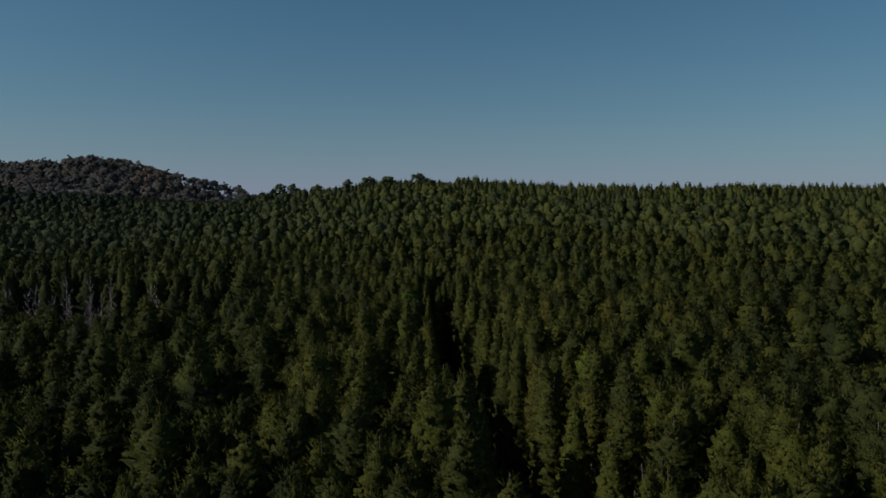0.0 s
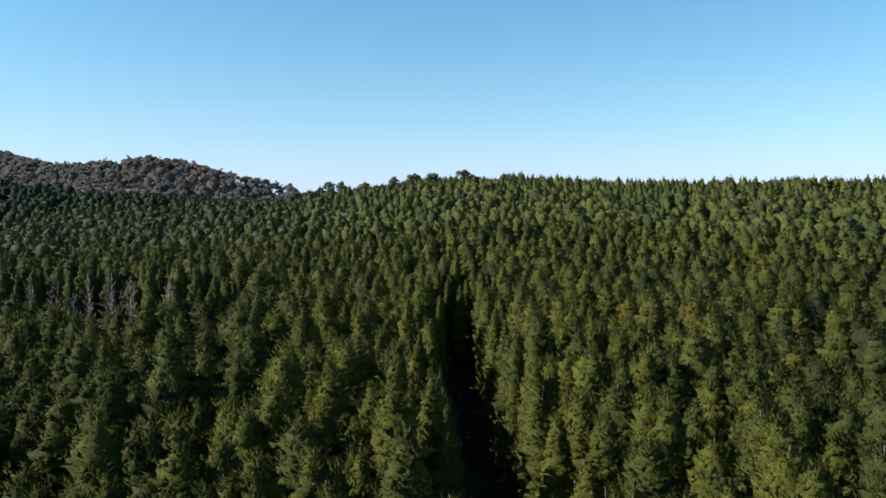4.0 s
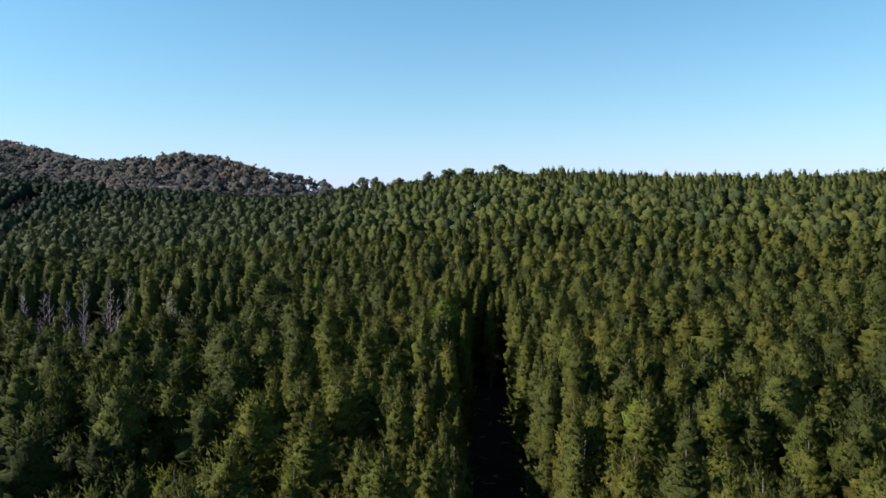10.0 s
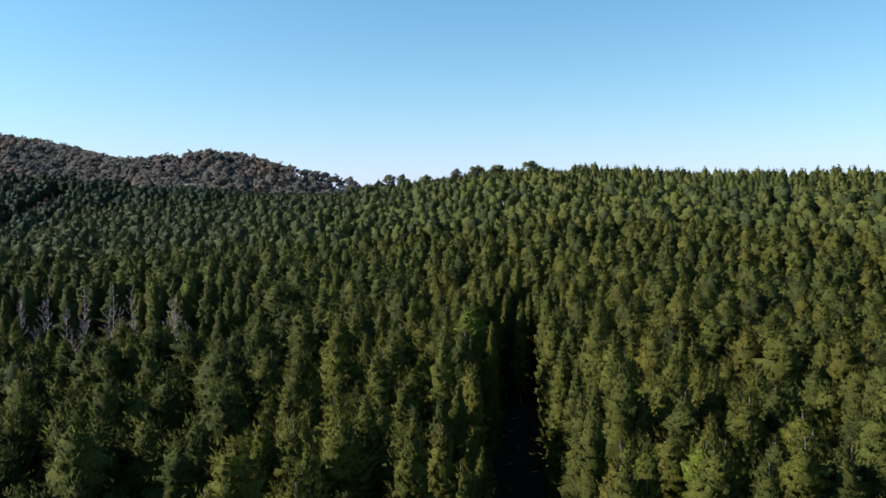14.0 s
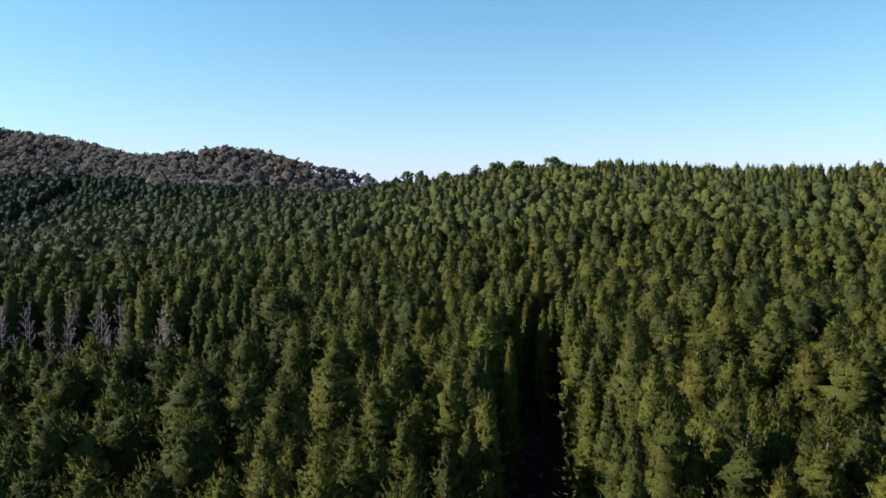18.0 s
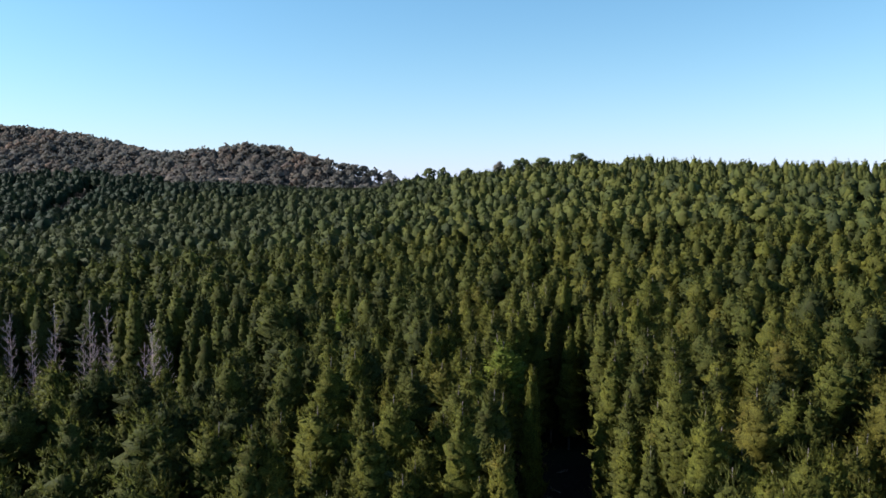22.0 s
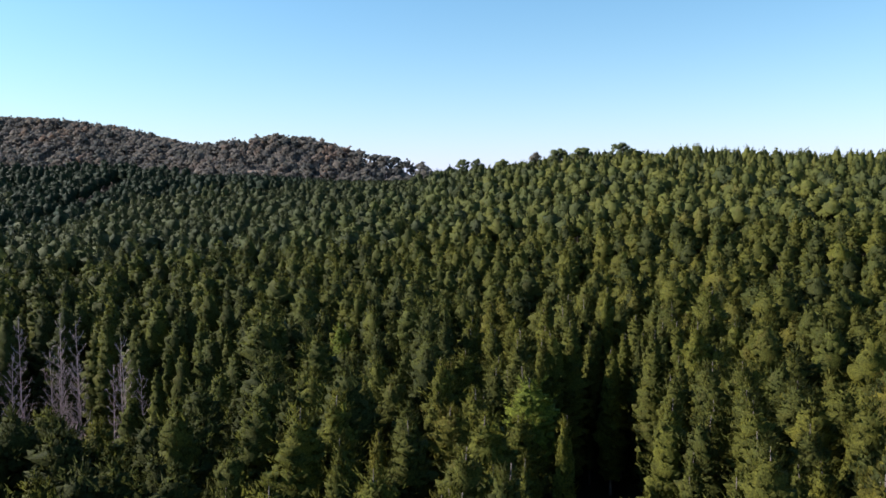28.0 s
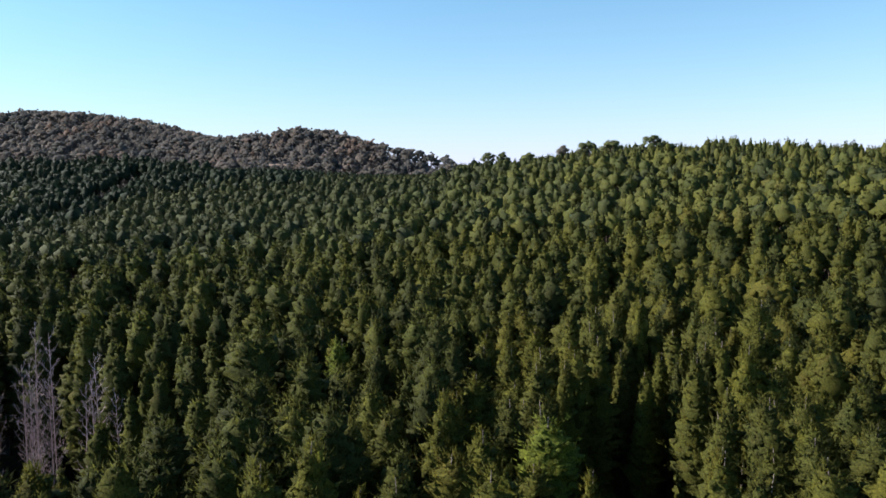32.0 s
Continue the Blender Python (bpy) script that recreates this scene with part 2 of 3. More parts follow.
def big_mesh(name, verts, tris, normals, materials, which=None, tint=None):
    """A mesh of triangles from arrays, smooth; which: the material of each triangle; tint: a number for each."""
    n = len(tris)
    me = bpy.data.meshes.new(name)
    me.vertices.add(len(verts))
    me.vertices.foreach_set("co", np.ascontiguousarray(verts, np.float32).ravel())
    me.loops.add(3 * n)
    me.loops.foreach_set("vertex_index", np.ascontiguousarray(tris, np.int32).ravel())
    me.polygons.add(n)
    me.polygons.foreach_set("loop_start", np.arange(0, 3 * n, 3, dtype=np.int32))
    for m in materials:
        me.materials.append(m)
    if which is not None:
        me.polygons.foreach_set("material_index", np.ascontiguousarray(which, np.int32))
    if tint is not None:
        me.attributes.new("tint", "FLOAT", "FACE").data.foreach_set("value", np.ascontiguousarray(tint, np.float32))
    me.update(calc_edges=True)
    me.polygons.foreach_set("use_smooth", np.ones(n, bool))
    me.attributes.new("custom_normal", "FLOAT_VECTOR", "POINT").data.foreach_set("vector", np.ascontiguousarray(normals, np.float32).ravel())
    return me


def loose(tris):
    """Loose triangles (n, 3, 3) as verts and faces."""
    return tris.reshape(-1, 3), np.arange(3 * len(tris)).reshape(-1, 3)


def joined(pieces):
    """Several (verts, faces) as one."""
    verts, faces, n = [], [], 0
    for v, f in pieces:
        verts.append(v)
        faces.append(np.asarray(f) + n)
        n += len(v)
    return np.concatenate(verts), np.concatenate(faces)


def land_sheet():
    s = np.linspace(-1, 1, 181)
    xs = 60 * np.sinh(s * 5.0) / math.sinh(5.0) * 4000 / 60 * 0.9 + s * 400
    ys = 250 + xs
    gx, gy = np.meshgrid(xs, ys)
    rough = np.random.default_rng(3).normal(0, 0.12, gx.shape)
    gz = ground_height(gx, gy) + rough
    n = len(xs)
    verts = np.stack([gx, gy, gz], -1).reshape(-1, 3).tolist()
    faces = [(j * n + i, j * n + i + 1, (j + 1) * n + i + 1, (j + 1) * n + i) for j in range(n - 1) for i in range(n - 1)]
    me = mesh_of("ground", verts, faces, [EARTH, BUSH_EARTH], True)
    me.polygons.foreach_set("material_index", (hill_height(gx, gy) > 9)[:-1, :-1].astype(np.int32).ravel())
    ob = new("ground", me)
    return tagged(ob, "brown forest floor of needle litter and dry grass, coloured shade-dark, rising to wooded hills", "ground", kind="structure")


land_sheet()


# ---- trees ----
def unit(v):
    return v / np.maximum(np.linalg.norm(v, axis=-1, keepdims=True), 1e-9)


def sprays(rng, at, way, k, length, width, spread):
    """k pointed leaves from each place, (n * k, 3, 3)."""
    at, way = np.repeat(at, k, 0), np.repeat(way, k, 0)
    d = unit(way + rng.normal(0, spread, way.shape))
    side = unit(np.cross(d, rng.normal(0, 1, d.shape)))
    l = length * rng.uniform(0.6, 1.3, (len(d), 1))
    w = width * rng.uniform(0.6, 1.3, (len(d), 1))
    back = at - d * l * 0.25
    return np.stack([back - side * w / 2, back + side * w / 2, at + d * l], 1)


def round_shape(level):
    """A rough ball of radius 1: level 0 has 8 faces, 1 has 20."""
    bm = bmesh.new()
    if level == 0:
        for p in ((1, 0, 0), (-1, 0, 0), (0, 1, 0), (0, -1, 0), (0, 0, 1), (0, 0, -1)):
            bm.verts.new(p)
        bm.verts.ensure_lookup_table()
        for i, j, k in ((0, 2, 4), (2, 1, 4), (1, 3, 4), (3, 0, 4), (2, 0, 5), (1, 2, 5), (3, 1, 5), (0, 3, 5)):
            bm.faces.new([bm.verts[n] for n in (i, j, k)])
    else:
        bmesh.ops.create_icosphere(bm, subdivisions=level, radius=1.0)
    bm.verts.index_update()
    out = np.array([v.co[:] for v in bm.verts]), np.array([[v.index for v in f.verts] for f in bm.faces])
    bm.free()
    return out


ROUND = [round_shape(i) for i in range(2)]


def pine_shape(f, point):
    """The radius of a pine's crown, 0 to 1, at the part f of the crown below its tip."""
    return (1 - (1 - np.minimum(f / 0.66, 1.0)) ** 1.8) ** point * (1 - 0.3 * np.clip((f - 0.72) / 0.28, 0, 1) ** 2) * 0.95 + 0.05


def pine_core(rng, height, depth, radius, lean, point, full, sides, rings, lump):
    """The dense mass of a pine's crown: uneven tiers up to a tip."""
    verts, faces = [], []
    for i in range(rings):
        f = 1 - i / (rings - 0.55)
        r = radius * float(pine_shape(f, point)) * full * (1.06 if i % 2 else 0.84) * rng.uniform(0.88, 1.12)
        for j in range(sides):
            a = 6.283 * (j + 0.5 * (i % 2)) / sides
            q = r * rng.uniform(0.68, 1.34) * (1 + 0.2 * math.sin(2 * a + lump[0] + 4 * f) + 0.14 * math.sin(3 * a + lump[1] - 9 * f))
            verts.append((lean[0] * (1 - f) + math.cos(a) * q, lean[1] * (1 - f) + math.sin(a) * q, height - 0.45 - depth * f + 0.25 * q + rng.normal(0, 0.3 * depth / rings)))
        if i:
            for j in range(sides):
                p, q, k = (i - 1) * sides + j, (i - 1) * sides + (j + 1) % sides, sides
                faces += [(p, q, p + k), (q, q + k, p + k)]
    return np.array(verts), np.array(faces)


def pine_crown(seed, height, depth, radius, gap, arms, clumps, needles, length, width, point=0.7, full=0.34, fat=1.0, turned=0.42, sides=6, rings=6, skin=0, tufts=0, tuft_size=1.0):
    """A pine's crown: whorls of branches a gap apart, rising at the ends, each set with clumps of needles; a dense core and upright shoots at the tip."""
    ball, ball_faces = ROUND[0]
    rng = np.random.default_rng(seed)
    lean = rng.normal(0, 0.25, 2)
    lump = rng.uniform(0, 6.28, 3)
    core = pine_core(rng, height, depth, radius, lean, point, full, sides, rings, lump)
    mass, near = [core], [core[0] * np.array([0, 0, 1.0])]
    at, way, leaf = [], [], []
    z = 0.35
    while z < depth:
        f = z / depth
        tier = rng.uniform(0.72, 1.2)
        n = max(3, round(arms * (0.62 + 0.45 * min(1, 2 * f)) + rng.uniform(-0.6, 0.6)))
        az0 = rng.uniform(0, 6.28)
        for j in range(n):
            az = az0 + 6.28 * j / n + rng.normal(0, 0.22)
            size = 1 + 0.2 * math.sin(2 * az + lump[0] + 4 * f) + 0.14 * math.sin(3 * az + lump[1] - 9 * f) + (0.35 if rng.random() < 0.1 else 0)
            L = radius * float(pine_shape(f, point)) * size * tier * rng.uniform(0.75, 1.15) + 0.1
            el = radians(46 - 44 * min(1, f * 1.5) + rng.normal(0, 7))
            d = np.array([math.cos(az) * math.cos(el), math.sin(az) * math.cos(el), math.sin(el)])
            side = np.array([-math.sin(az), math.cos(az), 0.0])
            up = np.cross(d, side)
            up = up if up[2] > 0 else -up
            stem = np.array([lean[0] * (1 - f), lean[1] * (1 - f), height - z + rng.normal(0, 0.12)])
            k = max(1, round(clumps * (0.45 + 0.6 * L / radius)))
            for c in range(k):
                s = 1.0 if k == 1 else 0.42 + 0.58 * (c + rng.uniform(0.3, 1.0)) / k
                spread = (rng.uniform(-0.34, 0.34) * L * s) if k > 1 else 0.0
                half = np.array([d + 0.35 * up, side, up]) * (np.array([0.27 + 0.13 * L, 0.22 + 0.12 * L, 0.15 + 0.06 * L]) * rng.uniform(0.8, 1.2) * fat)[:, None]
                middle = stem + d * L * (s * 0.9 if k > 1 else 0.62) + up * (0.22 * L * s * s) + side * spread
                m = needles if rng.random() < needles % 1 else int(needles)
                m = int(math.ceil(m)) if m else 0
                if m:
                    u = unit(rng.normal(0, 1, (m, 3)) + np.array([0.45, 0, 0.3]))
                    p = u @ half
                    at.append(middle + p * rng.uniform(0.2, 1.0, (m, 1)))
                    way.append(unit(p) * 0.7 + d * 0.5 + np.array([0, 0, 0.55]))
                    leaf.append(np.repeat(middle[None], 3 * m, 0))
        z += gap * rng.uniform(0.8, 1.2) * (0.7 + 0.4 * f)
    firm = [np.zeros(sum(map(len, near)))]
    for k in rng.integers(0, len(core[1]), tufts):
        corner = core[0][core[1][k]]
        middle = (corner * rng.dirichlet((1, 1, 1))[:, None]).sum(0)
        f = min(max((height - middle[2]) / depth, 0), 1)
        away = np.array([middle[0] - lean[0] * (1 - f), middle[1] - lean[1] * (1 - f), 0.0])
        away = away / max(0.05, np.linalg.norm(away)) + np.array([0, 0, 0.25 + 0.8 * (1 - f)])
        away /= np.linalg.norm(away)
        side = np.cross(away, (0.1, 0.2, 1.0))
        side /= np.linalg.norm(side)
        half = np.array([away, side, np.cross(away, side)]) * (np.array([0.30, 0.27, 0.23]) * tuft_size * rng.uniform(0.65, 1.35) * (0.6 + 0.5 * min(1, 2.5 * f)))[:, None]
        middle = middle + away * 0.08
        mass.append((middle + (ball * rng.uniform(0.7, 1.25, (len(ball), 1))) @ half * 1.35, ball_faces))
        near.append(np.repeat(middle[None], len(ball), 0))
        firm.append(np.full(len(ball), 0.9))
    if skin:
        corner = core[0][core[1][rng.integers(0, len(core[1]), skin)]]
        share = rng.dirichlet((1, 1, 1), skin)
        p = (corner * share[:, :, None]).sum(1)
        away = unit(p * np.array([1, 1, 0]))
        at.append(p + away * 0.04)
        way.append(unit(away * 0.8 + np.array([0, 0, 0.7]) + rng.normal(0, 0.45, (skin, 3))))
        leaf.append(np.repeat(p - away * 0.5, 3, 0))
    for _ in range(rng.integers(1, 4)):
        p = np.array([lean[0], lean[1], height - 0.4]) + rng.normal(0, 0.16, 3) * np.array([1, 1, 1.2])
        mass.append((p + ball @ np.diag([0.11, 0.11, 0.55]), ball_faces))
        near.append(np.repeat(p[None], len(ball), 0))
        n = max(2, int(needles))
        at.append(p + np.linspace(-0.4, 0.4, n)[:, None] * np.array([[0, 0, 1.0]]))
        way.append(np.array([[0, 0, 1.0]] * n) + rng.normal(0, 0.35, (n, 3)))
        leaf.append(np.repeat(p[None], 3 * n, 0))
    verts, faces = joined(mass + [loose(sprays(rng, np.concatenate(at), unit(np.concatenate(way)), 1, length, width, 0.22))])
    f = np.clip((height - verts[:, 2]) / depth, 0, 1)
    out = unit(verts - np.stack([lean[0] * (1 - f), lean[1] * (1 - f), verts[:, 2]], -1))
    out[:, 2] = 0.3 + 0.5 * (1 - f) ** 3
    solid_count = sum(map(len, near))
    stray = rng.normal(0, 1, (len(verts), 3)) * (np.arange(len(verts)) >= solid_count)[:, None]
    body = faces[faces[:, 2] < len(core[0])]
    flat = np.cross(verts[body[:, 1]] - verts[body[:, 0]], verts[body[:, 2]] - verts[body[:, 0]])
    bumps = np.zeros_like(verts)
    for k in range(3):
        np.add.at(bumps, body[:, k], flat)
    out = out + 1.8 * unit(bumps) * (np.arange(len(verts)) < len(core[0]))[:, None]
    firm = np.concatenate(firm)
    turned = turned + np.pad(firm, (0, len(verts) - len(firm)))[:, None]
    return verts, faces, unit(unit(out) + turned * unit(verts - np.concatenate(near + leaf)) + 0.26 * stray)


def tube(points, radii, sides=6):
    """A tapered round limb through the points: verts and faces."""
    verts, faces = [], []
    for n, (p, r) in enumerate(zip(points, radii)):
        for i in range(sides):
            a = 2 * math.pi * i / sides
            verts.append((p[0] + r * math.cos(a), p[1] + r * math.sin(a), p[2]))
        if n:
            b = (n - 1) * sides
            faces += [(b + i, b + (i + 1) % sides, b + sides + (i + 1) % sides, b + sides + i) for i in range(sides)]
    faces.append(tuple(range(len(verts) - sides, len(verts))))
    return verts, faces


def limb_tris(a, b, ra, rb, sides=3):
    """A thin limb from a to b as loose triangles."""
    a, b = np.asarray(a, float), np.asarray(b, float)
    d = unit(b - a)
    u = unit(np.cross(d, [0.31, 0.95, 0.05]))
    v = np.cross(d, u)
    ang = np.arange(sides) * 2 * math.pi / sides
    ring = np.cos(ang)[:, None] * u + np.sin(ang)[:, None] * v
    lo, hi = a + ring * ra, b + ring * rb
    out = []
    for i in range(sides):
        j = (i + 1) % sides
        out += [(lo[i], lo[j], hi[j]), (lo[i], hi[j], hi[i])]
    return np.array(out)


def pine_trunk(seed, height):
    rng = np.random.default_rng(seed)
    pts = [(rng.normal(0, 0.03) * i, rng.normal(0, 0.03) * i, height * i / 6 - (0.4 if i == 0 else 0)) for i in range(7)]
    return mesh_of("trunk", *tube(pts, [0.24, 0.21, 0.18, 0.15, 0.12, 0.08, 0.03], 7), [STEM_BARK], True)


# the depth and the radius of the crown, and how blunt it is
BUILDS = [(10.0, 2.8, 0.62), (11.0, 3.1, 0.55), (9.0, 2.5, 0.72), (12.0, 3.1, 0.64), (10.0, 2.9, 0.52), (11.5, 2.9, 0.78), (8.5, 2.6, 0.58), (11.0, 3.3, 0.66)]
NEAR = [pine_crown(100 + i, 25, d, r, 0.95, 5.6, 3.0, 6, 0.42, 0.12, p, 0.62, 0.95, 0.34, 12, 20, 420, 150, 1.0) for i, (d, r, p) in enumerate(BUILDS)]
EDGE = [pine_crown(150 + i, 25, 22.0, r * 1.05, 1.15, 5.4, 2.6, 6, 0.44, 0.13, p, 0.6, 1.0, 0.34, 12, 32, 520, 230, 1.05) for i, (d, r, p) in enumerate(BUILDS[:5])]
CLOSE = [pine_crown(170 + i, 25, d * 0.85, r, 1.0, 5.4, 1.9, 6, 0.48, 0.15, p, 0.66, 1.05, 0.34, 10, 13, 150, 70, 1.2) for i, (d, r, p) in enumerate(BUILDS)]
NEXT = [pine_crown(200 + i, 25, d * 0.8, r * 0.93, 1.05, 5.0, 1.3, 6, 0.5, 0.18, p + 0.06, 0.7, 1.1, 0.34, 9, 10, 80, 40, 1.4) for i, (d, r, p) in enumerate(BUILDS)]
MID = [pine_crown(300 + i, 25, d * 0.75, r * 0.9, 1.3, 4.6, 0.8, 5, 0.6, 0.22, p + 0.1, 0.74, 1.15, 0.32, 8, 8, 30, 24, 1.8) for i, (d, r, p) in enumerate(BUILDS)]
RIM = [pine_crown(350 + i, 25, 21.0, r * 0.95, 1.3, 4.6, 0.9, 5, 0.55, 0.2, p, 0.74, 1.15, 0.32, 9, 22, 130, 120, 1.4) for i, (d, r, p) in enumerate(BUILDS[:5])]
FAR = [pine_crown(400 + i, 25, d * 0.55, r * 0.84, 1.6, 3.6, 0.6, 2, 0.8, 0.26, p + 0.12, 0.92, 0.8, 0.3, 6, 5, 16, 10, 1.75) for i, (d, r, p) in enumerate(BUILDS)]
CREST = [pine_crown(450 + i, 25, d * 1.0, r * 0.9, 1.7, 3.8, 0.6, 3, 0.7, 0.24, p + 0.18, 0.76, 0.8, 0.3, 6, 8, 20, 13, 1.7) for i, (d, r, p) in enumerate(BUILDS)]


# hollows in the stand: middle x, y and half sizes
CLEARINGS = [(-88, 172, 20, 10.5), (-21, 198, 4.4, 4.0), (22, 133, 2.8, 2.8), (31.5, 99, 2.8, 2.6), (-72, 167, 8, 9), (-262, 318, 9, 10), (-445, 497, 30, 8)]
# single pines that stand out: x, y and the height of the top
MARKED = [(32.2, 88.2, 28.3), (19.2, 91.8, 27.3), (-31.7, 104.3, 30.4), (-12.8, 171.4, 32.4), (33.9, 117.9, 30.0), (28.4, 121.1, 30.8), (-11.0, 115.7, 29.5),
          (-78.5, 180.5, 36.2), (-48.2, 145.0, 31.2), (-3.1, 155.8, 32.0), (10.8, 158.9, 32.1), (-23.5, 164.0, 32.3), (7.6, 173.5, 32.3), (41.3, 151.3, 29.3), (20.5, 166.5, 32.1),
          (-1.2, 194.5, 30.5), (3.2, 197.0, 31.5), (-43.3, 190.6, 32.4), (60.4, 193.0, 35.8), (37.2, 195.0, 33.5), (-14.1, 221.1, 31.0), (42.2, 238.5, 35.9), (2.3, 266.3, 37.5), (28.5, 268.6, 39.1)]
# broad old trees on the ridge: x, y, height, radius, depth of the crown
RIDGE_TREES = [(-135.4, 601.0, 30.6, 5.0, 9.5), (-124.5, 600.0, 31.5, 5.4, 11.0), (-99.0, 569.0, 26.5, 7.0, 13.0), (-51.7, 502.0, 27.3, 8.0, 12.0), (-37.5, 494.0, 26.0, 6.2, 9.0), (-15.6, 485.0, 27.6, 9.0, 14.0)]


def plantation():
    """The places of the pines: rows about 4.5 m apart, uneven, with the ride, a dead patch and hollows left free."""
    rng = np.random.default_rng(11)
    across, along = 4.3, 4.6
    spots = []
    turn = radians(36)
    for x, y, top in MARKED:
        size = (top + 0.4 - float(ground_height(x, y))) / 25
        spots.append((x, y, size, rng.uniform(0.4, 0.9), size * (0.62 if x == -3.1 else rng.uniform(0.95, 1.2))))
    for i in range(-90, 150):
        for j in range(-40, 190):
            u, v = (i + 0.5 * (j % 2)) * across + rng.normal(0, 1.2), j * along + rng.normal(0, 1.2)
            x, y = u * math.cos(turn) - v * math.sin(turn) + 14, u * math.sin(turn) + v * math.cos(turn)
            keep, size, tint, wide = rng.random(), rng.normal(1.0, 0.078), rng.uniform(0.06, 1), rng.uniform(0.78, 1.22)
            if y < -25 or x > max(0.64 * y, 54) + 26 or x < min(-0.62 * max(y, 84) - 25, -1.21 * (y - 98) - 12 if y > 22 else 0) or y > float(crest_line(x)) + 32:
                continue
            if in_bush(x, y) or keep < 0.035 or (x < -105 and y > float(crest_line(x)) + 4):
                continue
            if y < 192 and -4.2 - 2.6 * ramp(y, 125, 155) < x - ride_line(y) < 6.2:
                continue
            if 300 < y < 480 and abs(x + 258 + 0.44 * (y - 310)) < 9:
                continue
            if any(((x - a) / c) ** 2 + ((y - b) / d) ** 2 < 1 for a, b, c, d in CLEARINGS):
                continue
            if any((x - a) ** 2 + (y - b) ** 2 < 3.4 ** 2 for a, b, c in MARKED + [(21.7, 105.8, 0), (-39.5, 184.5, 0), (-24.5, 125.9, 0), (-8.0, 163.6, 0)]):
                continue
            if any((x - a) ** 2 + (y - b) ** 2 < (0.75 * r) ** 2 for a, b, c, r, d in RIDGE_TREES):
                continue
            # tint drops left of the ride: shaded crown sides put into the colour
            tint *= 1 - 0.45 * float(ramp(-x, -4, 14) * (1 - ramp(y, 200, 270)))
            # and again up the far left slope, its dimness painted through the tint
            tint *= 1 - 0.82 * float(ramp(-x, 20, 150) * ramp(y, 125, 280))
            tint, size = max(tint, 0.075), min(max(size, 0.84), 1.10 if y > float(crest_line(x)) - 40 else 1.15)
            # beside the gap strip, bush foot and left crest: darkest stop
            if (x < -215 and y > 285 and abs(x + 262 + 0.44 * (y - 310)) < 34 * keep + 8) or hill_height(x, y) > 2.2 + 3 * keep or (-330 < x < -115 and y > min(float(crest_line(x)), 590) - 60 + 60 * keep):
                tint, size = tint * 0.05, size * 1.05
            if -300 < x < -138 and y > 430:
                size = min(size, max(0.35, (50.5 + 5 * float(ramp(-x, 190, 250)) + 0.022 * math.hypot(x, y - 75) - float(ground_height(x, y))) / 25.4))
            if -112 < x < -54 and 138 < y < 163:
                size *= 0.82
            if -66 < x < -44 and 146 < y < 172:
                size *= 0.8
            if -150 < x < 8 and y > float(crest_line(x)) - 45:
                size *= 0.85
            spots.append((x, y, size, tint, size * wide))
    return spots


SPOTS = plantation()
things, rims, closes, nexts, mids, crests, fars, backs = [], [], [], [], [], [], [], []
for spot in SPOTS:
    x, y = spot[:2]
    off = abs(x - float(ride_line(y)))
    reach = max(62, 1.12 * abs(x - 6)) if y < 160 else math.hypot(x - 5, y - 100)
    if off < (31 if y < 150 else 20) and 62 < y < 210:
        things.append(spot)
    elif y <= 44:
        backs.append(spot)
    elif ((x + 84) / 34) ** 2 + ((y - 174) / 22) ** 2 < 1:
        rims.append(spot)
    elif reach < (96 if x < 0 else 82) and x < 62:
        closes.append(spot)
    elif reach < 128:
        nexts.append(spot)
    elif reach < 205:
        mids.append(spot)
    elif y > float(crest_line(x)) - 55 and x > -110:
        crests.append(spot)
    else:
        fars.append(spot)


